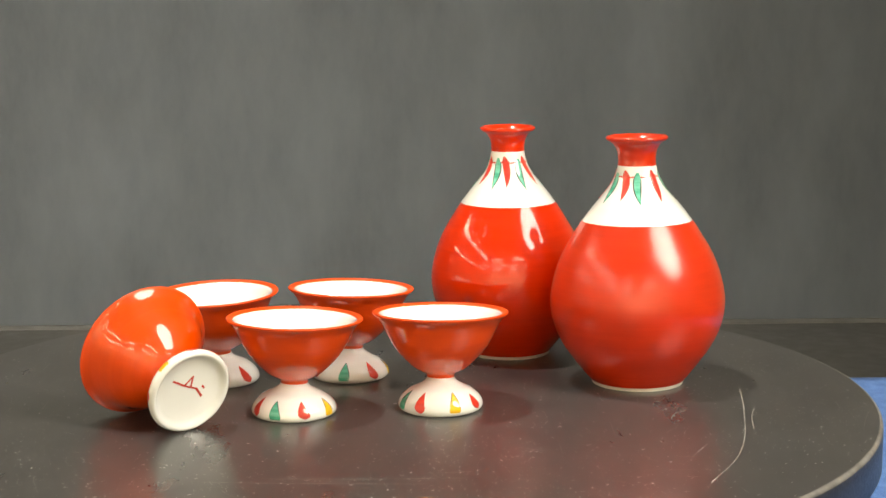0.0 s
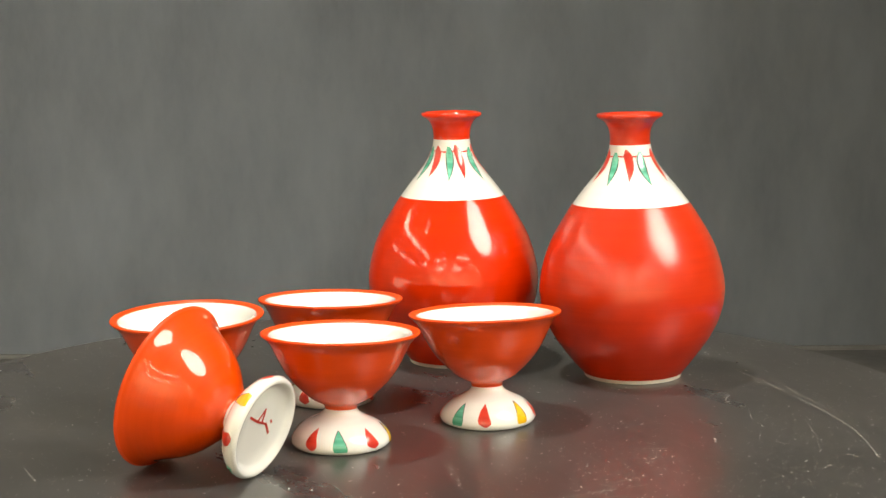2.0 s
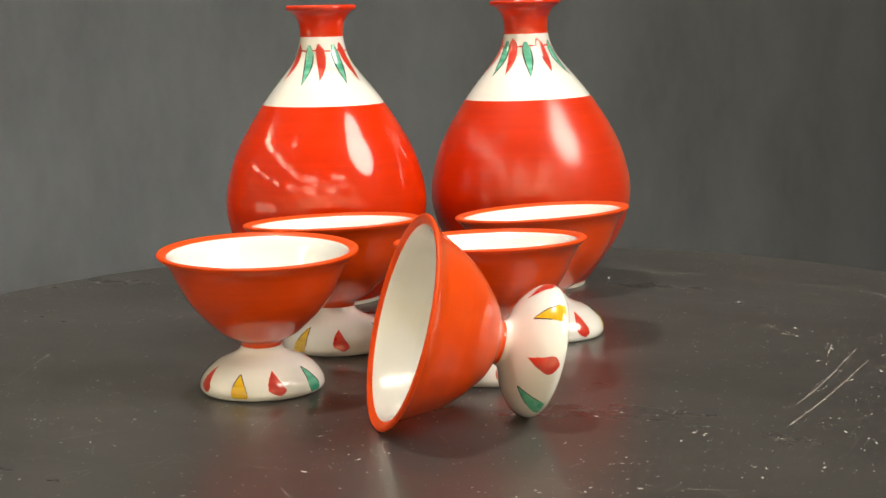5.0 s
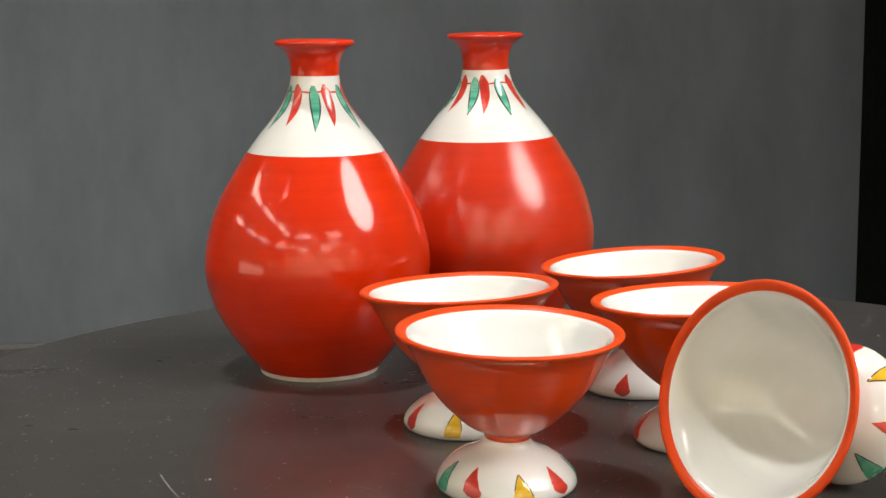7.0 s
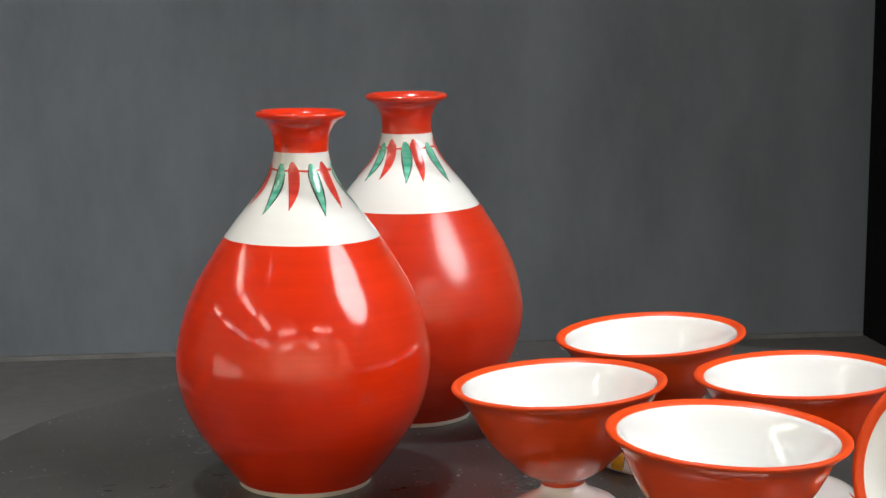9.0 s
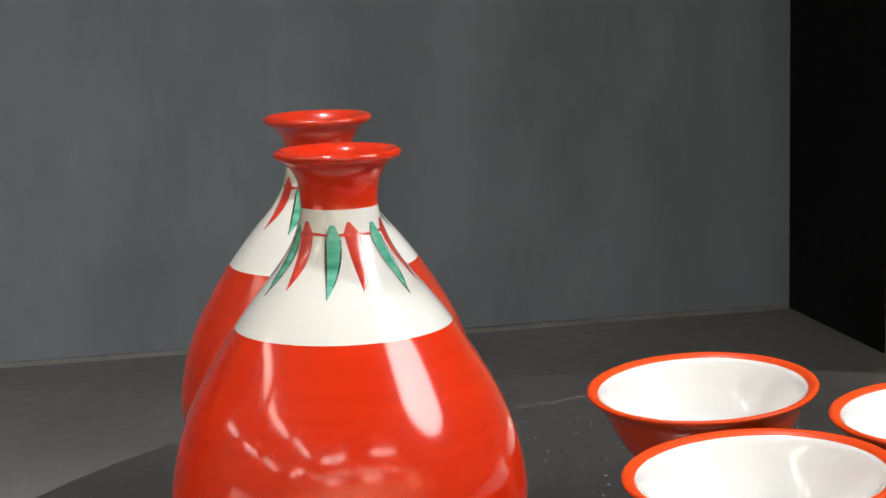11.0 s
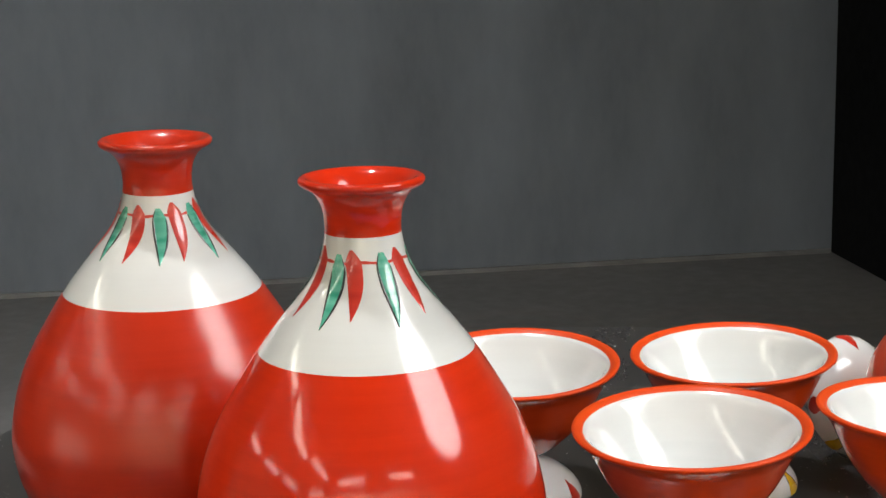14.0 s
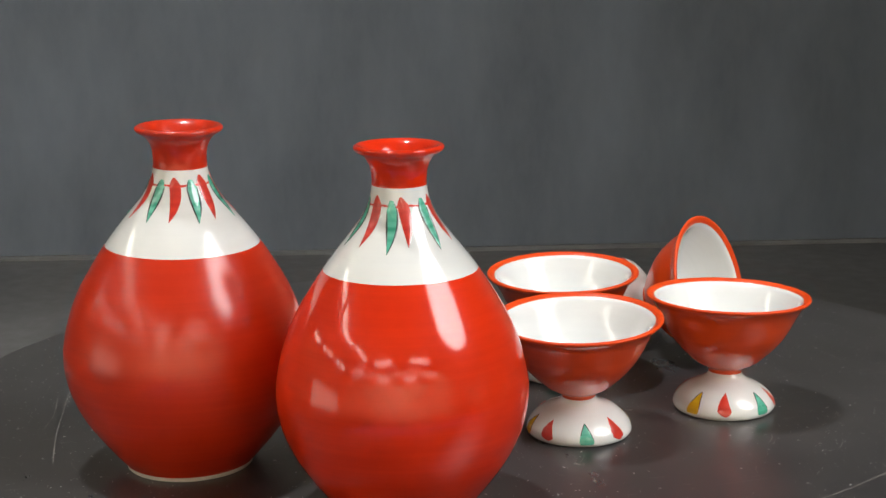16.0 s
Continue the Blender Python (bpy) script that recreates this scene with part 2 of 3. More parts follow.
def leaning(tx, ty, zs, rs, start=0.012, low=0.0):
    """Hand-thrown and not quite true: the form leans by (tx, ty) above its foot."""
    def bend(p):
        k = rs + low * max(0.0, min(1.0, (0.110 - p[2]) / 0.03))
        x, y, z = p[0] * k, p[1] * k, p[2] * zs
        s = max(0.0, min(1.0, z / start))
        return (x + tx * z, y + ty * z, z - s * (x * tx + y * ty))
    return bend


# ---- the room ----
def slab(name, size, centre, mat, label, category="wall"):
    ob = part(name, box(size, centre), mat, None)
    return tagged(ob, label, category, kind="structure")


ROOM_H = CEIL_Z - FLOOR_Z
MID_Z = 0.5 * (CEIL_Z + FLOOR_Z)
slab("floor", (EAST_X - WEST_X + 0.4, WALL_Y - SOUTH_Y + 0.4, 0.1), (0.5 * (EAST_X + WEST_X), 0.5 * (WALL_Y + SOUTH_Y), FLOOR_Z - 0.05), FLOOR, "dark grey scuffed floor of the room", "floor")
slab("ceiling", (EAST_X - WEST_X + 0.4, WALL_Y - SOUTH_Y + 0.4, 0.1), (0.5 * (EAST_X + WEST_X), 0.5 * (WALL_Y + SOUTH_Y), CEIL_Z + 0.05), CEILING, "off-white ceiling boards", "ceiling")
PANEL_TOP = 1.42
slab("wall_north", (SIDE_X - WEST_X, 0.12, PANEL_TOP - FLOOR_Z), (0.5 * (SIDE_X + WEST_X), WALL_Y + 0.06, 0.5 * (PANEL_TOP + FLOOR_Z)), WALL, "charcoal grey wall with faint vertical streaks")
# out of view: pale band added so that the near platter reflects something bright
slab("wall_north_reflector", (SIDE_X - WEST_X, 0.12, CEIL_Z - PANEL_TOP), (0.5 * (SIDE_X + WEST_X), WALL_Y + 0.06, 0.5 * (PANEL_TOP + CEIL_Z)), ROOM_WALL, "unseen pale wall band, added for the platter to reflect")
slab("wall_north_side", (0.10, 0.695, ROOM_H), (SIDE_X + 0.052, WALL_Y - 0.2275, MID_Z), WALL_BLACK, "matt black return wall beside the grey wall")
slab("wall_east_pier", (EAST_X - SIDE_X - 0.01, 0.16, ROOM_H), (0.5 * (EAST_X + SIDE_X) + 0.005, WALL_Y - 0.656, MID_Z), CREAM, "cream painted pier beside the black return wall")
slab("wall_east", (0.1, WALL_Y - 0.7 - SOUTH_Y, ROOM_H), (EAST_X + 0.05, 0.5 * (WALL_Y - 0.7 + SOUTH_Y), MID_Z), ROOM_WALL, "pale painted room wall")
W_LOW, W_TOP, W_A, W_B = -0.66, 0.54, -3.9, -0.2
for name, ya, yb, za, zb in (("wall_west_south", SOUTH_Y, W_A, FLOOR_Z, CEIL_Z), ("wall_west_north", W_B, WALL_Y, FLOOR_Z, CEIL_Z), ("wall_west_head", W_A, W_B, W_TOP, CEIL_Z), ("wall_west_sill", W_A, W_B, FLOOR_Z, W_LOW)):
    slab(name, (0.1, yb - ya, zb - za), (WEST_X - 0.052, 0.5 * (ya + yb), 0.5 * (za + zb)), ROOM_WALL, "pale painted room wall")


def window():
    thing = new("window_1")
    y, z, w, h = 0.5 * (W_A + W_B), 0.5 * (W_LOW + W_TOP), W_B - W_A, W_TOP - W_LOW
    for sy in (-1, 1):
        part("window_frame", box((0.08, 0.05, h), (0, sy * (w / 2 - 0.025), 0), 0.004), LAMP_BODY, thing)
        part("window_frame", box((0.08, w - 0.1, 0.05), (0, 0, sy * (h / 2 - 0.025)), 0.004), LAMP_BODY, thing)
    part("pane", box((0.006, w - 0.1, h - 0.1), (-0.02, 0, 0)), FROSTED, thing)
    thing.matrix_basis = pose(WEST_X - 0.052, y, z)
    tagged(thing, "low wide window with frosted panes", "window", kind="structure")


window()
slab("wall_south", (EAST_X - WEST_X, 0.1, ROOM_H), (0.5 * (EAST_X + WEST_X), SOUTH_Y - 0.052, MID_Z), ROOM_WALL, "pale painted room wall")
slab("baseboard", (SIDE_X - WEST_X - 0.01, 0.012, 0.012), (0.5 * (SIDE_X + WEST_X), WALL_Y - 0.007, FLOOR_Z + 0.0065), STRIP, "thin pale grey strip along the foot of the wall", "baseboard")


def ceiling_light():
    thing = new("ceiling_light")
    part("housing", box((0.22, 1.24, 0.05), (0, 0, -0.025), 0.006), LAMP_BODY, thing)
    for x in (-0.055, 0.055):
        tube = cylinder(0.02, 1.16, segments=16)
        bmesh.ops.rotate(tube, verts=tube.verts[:], matrix=Matrix.Rotation(radians(90), 3, "X"))
        bmesh.ops.translate(tube, verts=tube.verts[:], vec=(x, 0, -0.088))
        part("tube", tube, TUBE, thing)
    return tagged(thing, "white ceiling fitting with two lit fluorescent tubes", "ceiling light", "ceiling lights")


LIGHTS = [(-2.62, 0.25, 0), (-2.55, -1.15, 0), (-2.35, -2.55, 0), (-5.15, 0.9, 0), (-5.1, -0.9, 0), (-4.9, -2.6, 0), (-3.8, -4.0, 90),
          (-1.3, -3.6, 90), (1.0, -3.5, 90), (-2.0, -5.9, 90), (0.6, -5.9, 90)]
light = ceiling_light()
for k, (x, y, turn) in enumerate(LIGHTS):
    m = pose(x, y, CEIL_Z - 0.002, 0, 0, turn)
    if k == 0:
        light.matrix_basis = m
    else:
        copy_thing(light, m)


def table():
    thing = new("table")
    part("tabletop", box((0.95, 1.03, 0.03), (0, 0, -0.017), 0.006), METAL, thing)
    for x in (-0.435, 0.435):
        for y in (-0.475, 0.475):
            part("leg", box((0.04, 0.04, 0.622), (x, y, -0.3435), 0.004), METAL, thing)
    thing.matrix_basis = pose(0.125, -0.13, -0.095)
    return tagged(thing, "dark table under the turntable and the blue cloth", "table")


def table_cloth():
    """A woven cloth on the table, with a soft uneven edge and shallow folds."""
    nx, ny = 70, 60
    verts, faces = [], []
    for j in range(ny + 1):
        for i in range(nx + 1):
            x, y = -0.475 + 0.95 * i / nx, -0.505 + 1.02 * j / ny
            z = 0.0012 + 0.0016 * noise.noise((x * 5, y * 5, 0.3)) + 0.0007 * noise.noise((x * 21, y * 21, 1.3))
            verts.append((x + 0.003 * noise.noise((y * 9, 2.0, 0)), y + 0.003 * noise.noise((x * 9, 4.0, 0)), max(0.0004, z) + 0.002))
    for j in range(ny):
        for i in range(nx):
            a = j * (nx + 1) + i
            faces.append((a, a + 1, a + nx + 2, a + nx + 1))
    ob = new("table_cloth", mesh_of("table_cloth", verts, faces, [BLUE]))
    solid = ob.modifiers.new("thickness", "SOLIDIFY")
    solid.thickness, solid.offset = 0.0018, -1
    ob.matrix_basis = pose(0.125, -0.13, -0.094)
    return tagged(ob, "blue woven cloth spread over the table", "table cloth")


table()
table_cloth()

def turntable():
    thing = new("turntable")
    R, thick, seg = 0.2948, 0.027, 200
    prof = [(-thick, 0.0), (-thick, R - 0.003), (-thick + 0.003, R), (-0.0022, R), (-0.0012, R - 0.0003), (-0.0004, R - 0.0010), (0.0, R - 0.0022), (0.0, 0.0)]
    slots = [1, 1, 1, 2, 2, 2, 0]
    data = lathe("platter", prof, [PLATTER, PLATTER_SIDE, PLATTER_EDGE], lambda i, z: slots[i], lambda p: p, seg)
    for poly in data.polygons:
        poly.use_smooth = abs(poly.normal.z) < 0.98
    platter = part_of("platter", data, thing)
    part("base", cylinder(0.17, 0.061, (0, 0, -0.0585), 64, 0.004), METAL, thing, "round black motor base")
    rng = random.Random(5)

    def scratch(points, width):
        pts = [Vector(q) for q in smooth_profile_xy(points)]
        verts, faces = [], []
        for i, q in enumerate(pts):
            d = (pts[min(i + 1, len(pts) - 1)] - pts[max(i - 1, 0)]).normalized()
            side = Vector((-d.y, d.x)) * width * (0.35 + 0.65 * abs(noise.noise((q.x * 90, q.y * 90, 0.7))) * 1.6)
            if i in (0, len(pts) - 1):
                side = side * 0.2
            verts += [(q.x + side.x, q.y + side.y, 0.00006), (q.x - side.x, q.y - side.y, 0.00006)]
        for i in range(len(pts) - 1):
            faces.append((2 * i, 2 * i + 1, 2 * i + 3, 2 * i + 2))
        part_of("scratch", mesh_of("scratch", verts, faces, [SCRATCH], smooth=False), platter, "pale scratch in the black surface")

    scratch([(0.218, 0.011), (0.214, -0.028), (0.208, -0.064), (0.203, -0.093), (0.194, -0.128), (0.184, -0.153), (0.169, -0.182)], 0.00033)
    scratch([(-0.094, -0.173), (-0.046, -0.177), (-0.002, -0.179), (0.027, -0.180)], 0.00036)
    scratch([(-0.060, -0.169), (-0.020, -0.171), (0.013, -0.171), (0.049, -0.171)], 0.00030)
    scratch([(0.032, -0.162), (0.043, -0.1605), (0.054, -0.159)], 0.00030)
    scratch([(0.220, -0.037), (0.213, -0.060), (0.209, -0.089)], 0.00022)
    scratch([(0.179, -0.113), (0.166, -0.139)], 0.00026)
    scratch([(0.169, -0.075), (0.157, -0.096)], 0.00024)
    scratch([(0.076, -0.118), (0.091, -0.125)], 0.00026)
    scratch([(-0.139, 0.141), (-0.108, 0.155), (-0.086, 0.163)], 0.00030)
    scratch([(-0.204, 0.066), (-0.182, 0.053)], 0.00024)
    scratch([(-0.205, -0.012), (-0.204, -0.042)], 0.00024)
    scratch([(0.208, -0.025), (0.221, -0.024)], 0.00022)
    scratch([(0.279, -0.042), (0.289, -0.036)], 0.00026)
    scratch([(0.288, -0.041), (0.281, -0.056), (0.274, -0.076)], 0.00022)
    scratch([(0.166, -0.063), (0.170, -0.052), (0.178, -0.045)], 0.00024)
    scratch([(0.176, -0.035), (0.190, -0.014)], 0.00022)
    for _ in range(280):
        a, r = rng.uniform(0, 6.283), 0.285 * math.sqrt(rng.uniform(0.08, 0.95))
        h, n = rng.uniform(0, 6.283), rng.uniform(0.002, 0.016)
        x, y, c = r * math.cos(a), r * math.sin(a), rng.uniform(-0.3, 0.3)
        line = [(x + n * k * math.cos(h + c * k), y + n * k * math.sin(h + c * k)) for k in (-0.5, -0.2, 0.1, 0.5)]
        if all(math.hypot(*q) < 0.286 for q in line):
            scratch(line, rng.uniform(0.00009, 0.00024))
    # a rusty chip in the black surface
    chip = [(0.026 + 0.0042 * f * math.cos(a) + 0.0012 * math.sin(5 * a), -0.203 + 0.0026 * f * math.sin(a), 0.00006 if f else 0.00012)
            for f in (0.0, 0.55, 1.0) for a in [2 * math.pi * k / 14 for k in range(14)]]
    part_of("chip", mesh_of("chip", chip, [(r * 14 + k, r * 14 + (k + 1) % 14, (r + 1) * 14 + (k + 1) % 14, (r + 1) * 14 + k) for r in (0, 1) for k in range(14)], [RUST]), platter, "rusty orange chip in the black surface")
    # dust and chips
    verts, faces = [], []
    for _ in range(9500):
        a, r = rng.uniform(0, 6.283), 0.29 * math.sqrt(rng.uniform(0.0, 1.0))
        if noise.noise((r * math.cos(a) * 9, r * math.sin(a) * 9, 3.1)) < rng.uniform(-0.75, 0.3):
            continue
        size = 0.00012 + 0.00032 * rng.random() ** 4
        h, long = rng.uniform(0, 6.283), rng.choice((1, 1, 1.3, 1.8, 3))
        n, k0 = 5, len(verts)
        for k in range(n):
            b = 6.283 * k / n + rng.uniform(-0.3, 0.3)
            u, v = size * long * math.cos(b), size * math.sin(b)
            verts.append((r * math.cos(a) + u * math.cos(h) - v * math.sin(h), r * math.sin(a) + u * math.sin(h) + v * math.cos(h), 0.00004))
        verts.append((r * math.cos(a), r * math.sin(a), 0.00004 + size * 0.35))
        faces += [(k0 + k, k0 + (k + 1) % n, k0 + n) for k in range(n)]
    dust = part_of("dust", mesh_of("dust", verts, faces, [DUST]), platter, "pale dust specks on the platter")
    tagged(dust, kind="stuff")
    return tagged(thing, "round black turntable platter, scratched and dusty", "turntable")


def smooth_profile_xy(points):
    pts = [Vector(p) for p in points]
    pts = [pts[0]] + pts + [pts[-1]]
    out = []
    for i in range(1, len(pts) - 2):
        a, b, c, d = pts[i - 1:i + 3]
        for k in range(8):
            t = k / 8
            q = 0.5 * ((2 * b) + (c - a) * t + (2 * a - 5 * b + 4 * c - d) * t * t + (3 * b - a - 3 * c + d) * t ** 3)
            out.append((q.x, q.y))
    out.append(tuple(pts[-2]))
    return out


# ---- the sake bottles ----
BOTTLE_LINE = smooth_profile([(0.0, 0.0278), (0.0025, 0.0289), (0.0068, 0.0325), (0.0148, 0.0387), (0.0245, 0.0453), (0.0342, 0.0499), (0.0438, 0.0525), (0.0535, 0.0532),
                              (0.0632, 0.0518), (0.0728, 0.0492), (0.0825, 0.0452), (0.0920, 0.0399), (0.1025, 0.0333), (0.1115, 0.0266), (0.1180, 0.0212), (0.1244, 0.0163),
                              (0.1308, 0.0131), (0.1366, 0.0117), (0.1405, 0.0114), (0.1453, 0.0120), (0.1490, 0.0138), (0.1508, 0.0157), (0.1519, 0.0177)], 5)
BOTTLE_LIP = smooth_profile([(0.1519, 0.0177), (0.1527, 0.0186), (0.1537, 0.0188), (0.1544, 0.0183), (0.1547, 0.0173), (0.1542, 0.0160), (0.1525, 0.0139), (0.1485, 0.0111), (0.1430, 0.0094),
                             (0.1370, 0.0088), (0.1290, 0.0092), (0.1200, 0.0118), (0.1120, 0.0180)], 4)
FOOT_Z = 0.0022


def sake_bottle(glaze_red, tilt, zs, rs, peppers, label, seed, band_z, neck_z, cord_z, low):
    rng = random.Random(seed)
    thing = new("sake_bottle")
    bend = leaning(*tilt, zs, rs, 0.012, low)
    prof = list(BOTTLE_LINE)
    # rings exactly where the colours meet
    for z in (band_z, neck_z, FOOT_Z):
        prof.append((z, radius_at(BOTTLE_LINE, z)))
    prof = sorted(prof)
    prof = [p for i, p in enumerate(prof) if i == 0 or p[0] - prof[i - 1][0] > 1e-5]
    full = [(0.0, 0.0), (0.0, 0.020)] + [(0.0012, 0.0215)] + [(0.0012, 0.0255), (0.0, 0.0266)] + prof + BOTTLE_LIP[1:] + [(0.1115, 0.0)]

    def slot(i, z):
        if i < 4:
            return 2
        if i < 4 + len(prof):
            return 2 if z < FOOT_Z else 0 if z < band_z or z > neck_z else 1
        return 0
    part_of("body", lathe("body", full, [glaze_red, WHITE, BISQUE], slot, bend, 144), thing)
    # the cord from which the peppers hang
    cord = [(a, cord_z + 0.0002 * math.sin(a * 0.12 + seed), 0.0) for a in range(0, 361, 3)]
    verts, faces = [], []
    for a, z, _ in cord:
        for dz in (-0.00040, 0.0, 0.00040):
            zz = z + dz * (1 + 0.5 * noise.noise((a * 0.1, seed, 0)))
            r = radius_at(BOTTLE_LINE, zz) + (0.00007 if dz else 0.00013)
            verts.append(bend((r * math.cos(radians(a)), r * math.sin(radians(a)), zz)))
    for i in range(len(cord) - 1):
        for c in range(2):
            faces.append((i * 3 + c, i * 3 + 3 + c, i * 3 + 4 + c, i * 3 + 1 + c))
    part_of("painted_cord", mesh_of("painted_cord", verts, faces, [PAINT_RED]), thing, "thin red painted cord round the neck")
    for kind, az, az_tip in peppers:
        # reds hang like a sickle that bulges one way, greens like a leaf with a slight bend
        curl = rng.uniform(4.0, 6.5) if kind == "r" else rng.choice((-1, 1)) * rng.uniform(2, 4)
        top = cord_z + (0.0038 if kind == "r" else 0.0026) + rng.uniform(-0.0004, 0.0005)
        low = (0.1158 if kind == "r" else 0.1147) + rng.uniform(-0.0006, 0.0008)
        line = []
        for k in range(19):
            t = k / 18
            if kind == "r":
                w = 0.0024 * min(1.0, 0.10 + t * 5.0) ** 0.75 * (1 - max(0, (t - 0.38) / 0.62) ** 2.1)
            else:
                w = 0.0024 * min(1.0, 0.25 + t * 3.4) ** 0.8 * (1 - max(0, (t - 0.42) / 0.58) ** 1.7)
            line.append((az + (az_tip - az) * t + curl * math.sin(t * 3.1), top + (low - top) * t, max(w, 0.00012)))
        if kind == "r":
            part_of("painted_pepper", stroke("painted_pepper", BOTTLE_LINE, line, PAINT_RED, bend, 0.00022), thing, "red painted pepper")
        else:
            pepper = part_of("painted_pepper", stroke("painted_pepper", BOTTLE_LINE, line, PAINT_GREEN, bend, 0.00024), thing, "green painted pepper with a black outline")
            side = rng.choice((-1, 1))
            for s, frm, to in ((side, 0.05, 1.0), (-side, 0.2, 0.85)):
                edge = []
                for k in range(15):
                    t = frm + (to - frm) * k / 14
                    i = min(17, int(t * 18))
                    f = t * 18 - i
                    a, z, w = [line[i][j] * (1 - f) + line[i + 1][j] * f for j in range(3)]
                    off = math.degrees(s * w * 0.92 / radius_at(BOTTLE_LINE, z))
                    edge.append((a + off, z, 0.00032 * (0.35 + math.sin(math.pi * k / 14))))
                part_of("outline", stroke("outline", BOTTLE_LINE, edge, PAINT_BLACK, bend, 0.00030, 3), pepper)
    return tagged(thing, label, "sake bottle", "sake set")


# ---- the footed cups ----
CUP_FOOT = smooth_profile([(0.0, 0.0236), (0.0008, 0.0247), (0.0027, 0.0253), (0.0058, 0.0243), (0.0090, 0.0216), (0.0119, 0.0177), (0.0143, 0.0124), (0.0162, 0.0094), (0.0182, 0.0082)], 5)
CUP_BOWL = smooth_profile([(0.0182, 0.0082), (0.0195, 0.0085), (0.0206, 0.0097), (0.0218, 0.0124), (0.0236, 0.0155), (0.0262, 0.0186), (0.0312, 0.0238), (0.0362, 0.0278), (0.0412, 0.0308), (0.0462, 0.0333),
                           (0.0505, 0.0356), (0.0533, 0.0379), (0.0549, 0.0397)], 5)
CUP_LIP = smooth_profile([(0.0549, 0.0397), (0.0557, 0.0404), (0.0564, 0.0402), (0.0567, 0.0392), (0.0562, 0.0378), (0.0553, 0.0366)], 4)
CUP_INSIDE = smooth_profile([(0.0553, 0.0366), (0.0535, 0.0347), (0.0462, 0.0307), (0.0412, 0.0277), (0.0362, 0.0240), (0.0312, 0.0190), (0.0275, 0.0130), (0.0255, 0.0070), (0.0249, 0.0)], 5)
CUP_UNDER = [(0.0036, 0.0), (0.0034, 0.012), (0.0030, 0.0185), (0.0018, 0.0212), (0.0003, 0.0222)]


def sake_cup(tilt, zs, rs, marks, label, seed):
    rng = random.Random(seed)
    thing = new("sake_cup")
    bend = leaning(*tilt, zs, rs)
    n_out, n_lip = len(CUP_BOWL) - 1, len(CUP_LIP) - 1
    prof = CUP_BOWL + CUP_LIP[1:] + CUP_INSIDE[1:]
    part_of("bowl", lathe("bowl", [(0.0183, 0.0)] + prof, [RED_CUP, WHITE, RED_RIM], lambda i, z: 0 if i < n_out else 2 if i < n_out + n_lip + 1 else 1, bend, 128), thing, "red bowl, white glazed inside")
    foot = part_of("foot", lathe("foot", CUP_UNDER + CUP_FOOT + [(0.0182, 0.0)], [WHITE], lambda i, z: 0, bend, 112), thing, "white flared foot")
    for kind, az in marks:
        low, top = 0.0016 + rng.uniform(0, 0.0008), 0.0108 + rng.uniform(-0.0008, 0.0010)
        lean = rng.uniform(-5, 5)
        line = []
        for k in range(13):
            t = k / 12
            start = 0.03 if kind == "r" else 0.26
            w = 0.0037 * math.sin(math.pi * min(0.5, start + t * (1.7 if kind == "r" else 0.9))) ** 0.8 * (1 - t ** 1.9) + 0.0001
            line.append((az + lean * t + (-3.0 * math.sin(2.4 * t) if kind == "r" else 0.0), low + (top - low) * t, w * rng.uniform(0.94, 1.06)))
        mat = {"r": PAINT_RED, "g": PAINT_GREEN, "y": PAINT_YELLOW}[kind]
        word = {"r": "red", "g": "green", "y": "yellow"}[kind]
        petal = part_of("painted_petal", stroke("painted_petal", CUP_FOOT, line, mat, bend, 0.00020), foot, word + " painted petal")
        if kind != "r":
            for s in (-1, 1):
                edge = [(a + math.degrees(s * w * 0.95 / radius_at(CUP_FOOT, z)), z, 0.00014 + 0.00012 * k / 12) for k, (a, z, w) in enumerate(line) if k >= (3 if s > 0 else 6)]
                part_of("outline", stroke("outline", CUP_FOOT, edge, PAINT_BLACK, bend, 0.00027, 3), thing, "thin black outline of a petal")
    return tagged(thing, label, "sake cup", "sake set")


def underside_mark(cup):
    """Red brush mark under the foot, drawn as plain bars."""
    strokes = (((-0.0071, 0.0104), (-0.0031, 0.0031), 0.0013), ((-0.0031, 0.0031), (-0.0082, -0.0021), 0.0010), ((-0.0082, -0.0021), (-0.0015, -0.0012), 0.0011),
               ((-0.0031, 0.0031), (0.0000, -0.0050), 0.0011), ((0.0000, -0.0050), (0.0053, -0.0087), 0.0014), ((-0.0010, -0.0088), (0.0003, -0.0098), 0.0012))
    for (xa, ya), (xb, yb), wide in strokes:
        bm = box((math.hypot(xb - xa, yb - ya) + wide * 0.6, wide, 0.0002), (0, 0, 0), 0.00009)
        m = Matrix.Translation((0.5 * (xa + xb), 0.5 * (ya + yb), 0.0034)) @ Matrix.Rotation(math.atan2(yb - ya, xb - xa), 4, "Z")
        bmesh.ops.transform(bm, matrix=m, verts=bm.verts[:])
        part("brush_mark", bm, PAINT_RED, cup, "red painted brush stroke under the foot")


def marks(text):
    return [(w[0], float(w[1:])) for w in text.split()]


def hanging(text):
    """Peppers as kind, azimuth of the top and of the tip."""
    return [(w[0], *map(float, w[1:].split(":"))) for w in text.split()]


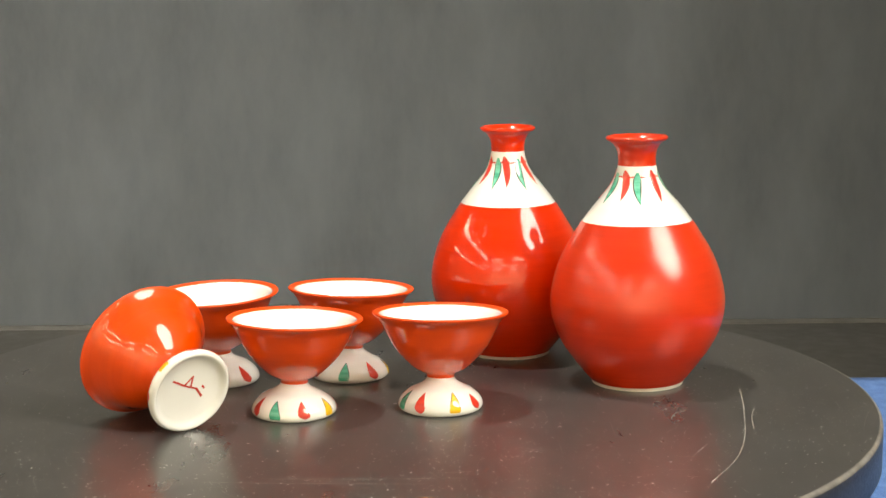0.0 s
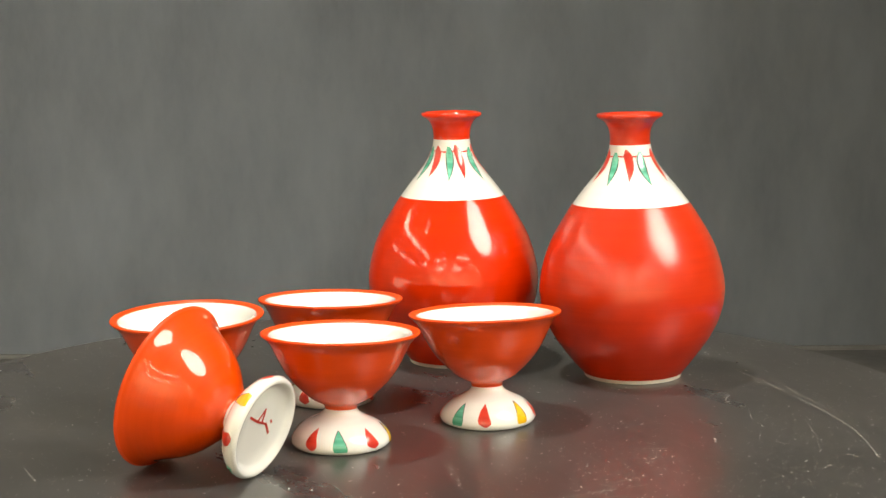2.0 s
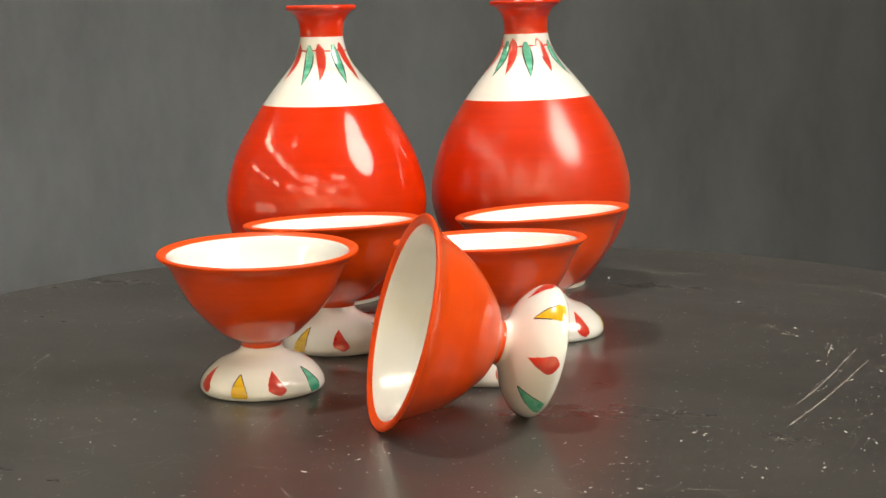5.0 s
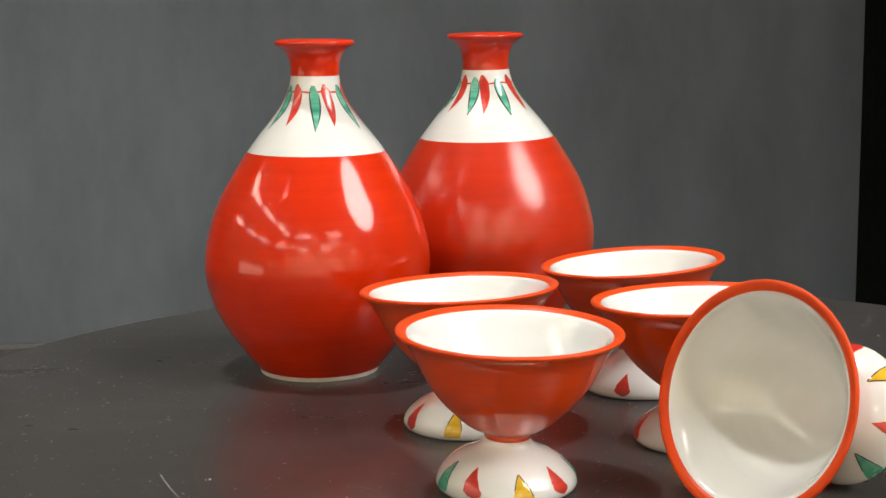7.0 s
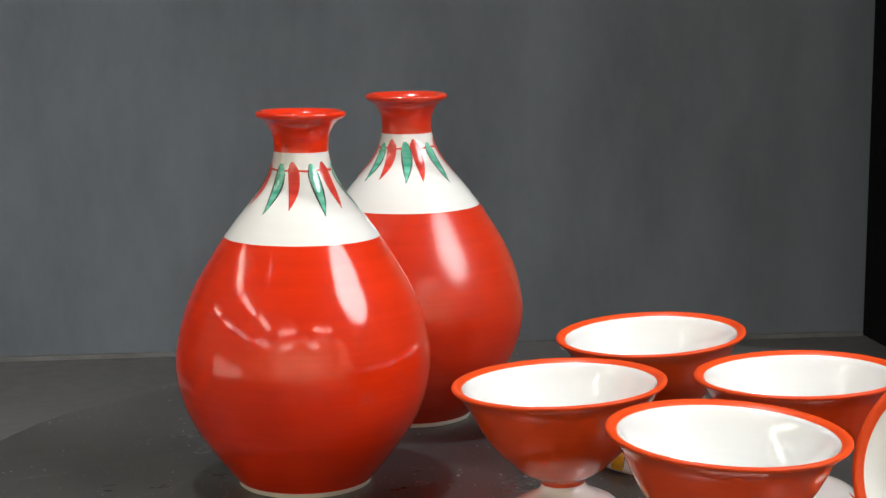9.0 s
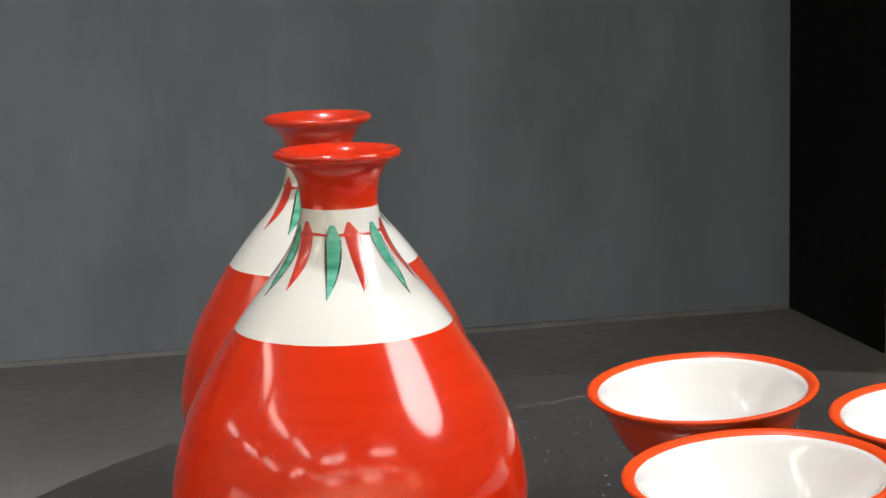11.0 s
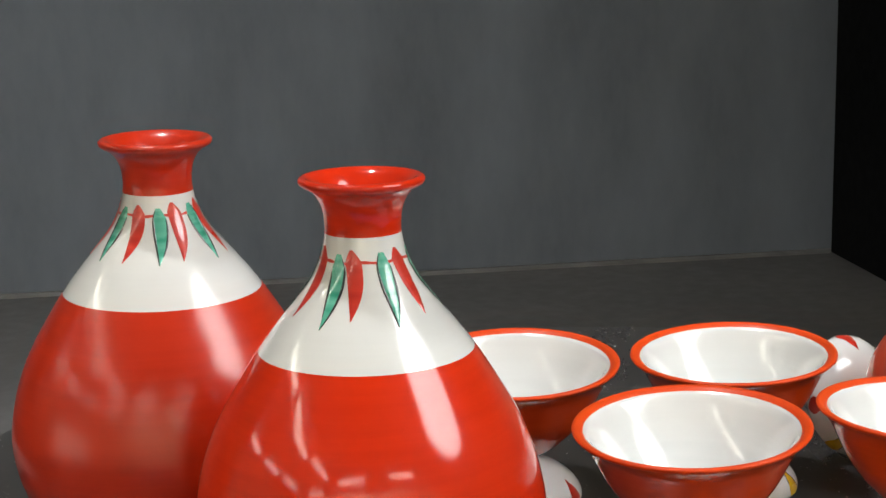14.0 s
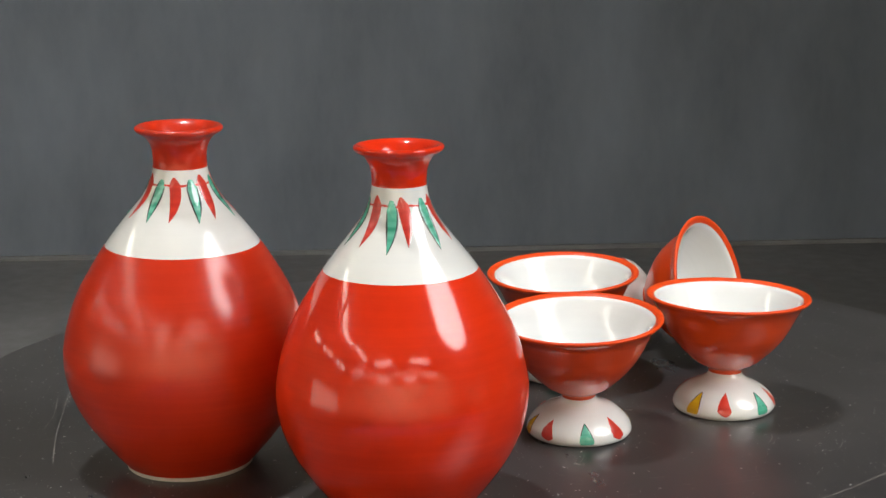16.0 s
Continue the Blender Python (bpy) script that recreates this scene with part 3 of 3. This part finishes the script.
platter = turntable()
bottle_gloss = sake_bottle(RED_GLOSS, (-0.0036, -0.0037), 0.996, 0.978,
                           hanging("r26:28 g59:61 r77:83 g118:118 r141:145 g177:182 r201:205 g236:240 r256:265 g301:299 r318:329 g357:361"),
                           "glossy red and white porcelain sake bottle with painted peppers", 3, 0.1038, 0.1384, 0.1314, 0.010)
bottle_satin = sake_bottle(RED_SATIN, (-0.0104, 0.0140), 1.001, 1.021,
                           hanging("r10:9 g45:43 r69:68 g100:100 r121:120 g151:153 r168:173 g200:207 r229:237 g265:269 r305:302 g338:345"),
                           "satin red and white porcelain sake bottle with painted peppers", 8, 0.1025, 0.1366, 0.1302, 0.0)
CUP_LABEL = "red footed porcelain sake cup, white inside, petals on its foot"
cup_west = sake_cup((-0.0304, -0.0206), 1.013, 0.996, marks("y25 r65 g112 r150 y191 r228 g268 r325"), CUP_LABEL, 11)
cup_back = sake_cup((0.0297, 0.0402), 1.013, 0.993, marks("g264 r314 y355 r33 g77 r118 y165 r215"), CUP_LABEL, 12)
cup_front = sake_cup((0.0264, 0.0336), 1.003, 0.988, marks("r214 g249 r291 y330 r10 g55 r100 y150"), CUP_LABEL, 13)
cup_east = sake_cup((0.0080, 0.0646), 1.015, 0.995, marks("g205 r242 y290 r330 g15 r60 y105 r155"), CUP_LABEL, 14)
cup_fallen = sake_cup((0.0, 0.0), 1.0, 1.0, marks("r0 g45 r90 y135 r180 g225 r270 y315"), "red footed sake cup lying on its side, white inside", 15)
underside_mark(cup_fallen)

FALLEN_TILT = math.degrees(math.atan2(0.0405 - 0.0253, 0.0540))
FALLEN = pose(-0.1057, -0.0853, 0.0253 * math.cos(radians(FALLEN_TILT)) - 0.0006) @ Matrix.Rotation(radians(129.08), 4, "Z") @ Matrix.Rotation(radians(90 - FALLEN_TILT), 4, "Y") @ Matrix.Rotation(radians(0), 4, "Z")

ON_PLATTER = [
    (platter, pose(0, 0, 0)),
    (bottle_gloss, pose(0.0799, 0.1116, 0.0001)),
    (bottle_satin, pose(0.1573, 0.0262, 0.0001)),
    (cup_west, pose(-0.1074, 0.0371, 0.0001)),
    (cup_back, pose(-0.0253, 0.0477, 0.0001)),
    (cup_front, pose(-0.0529, -0.0419, 0.0001)),
    (cup_east, pose(0.0333, -0.0326, 0.0001)),
    (cup_fallen, FALLEN),
]


def motions():
    """The platter turns at a steady pace and carries all that stands on it."""
    for thing, home in ON_PLATTER:
        walk(thing, [(0.5 * k, pose(0, 0, 0, 0, 0, 12.1718 * 0.5 * k) @ home) for k in range(33)])


motions()
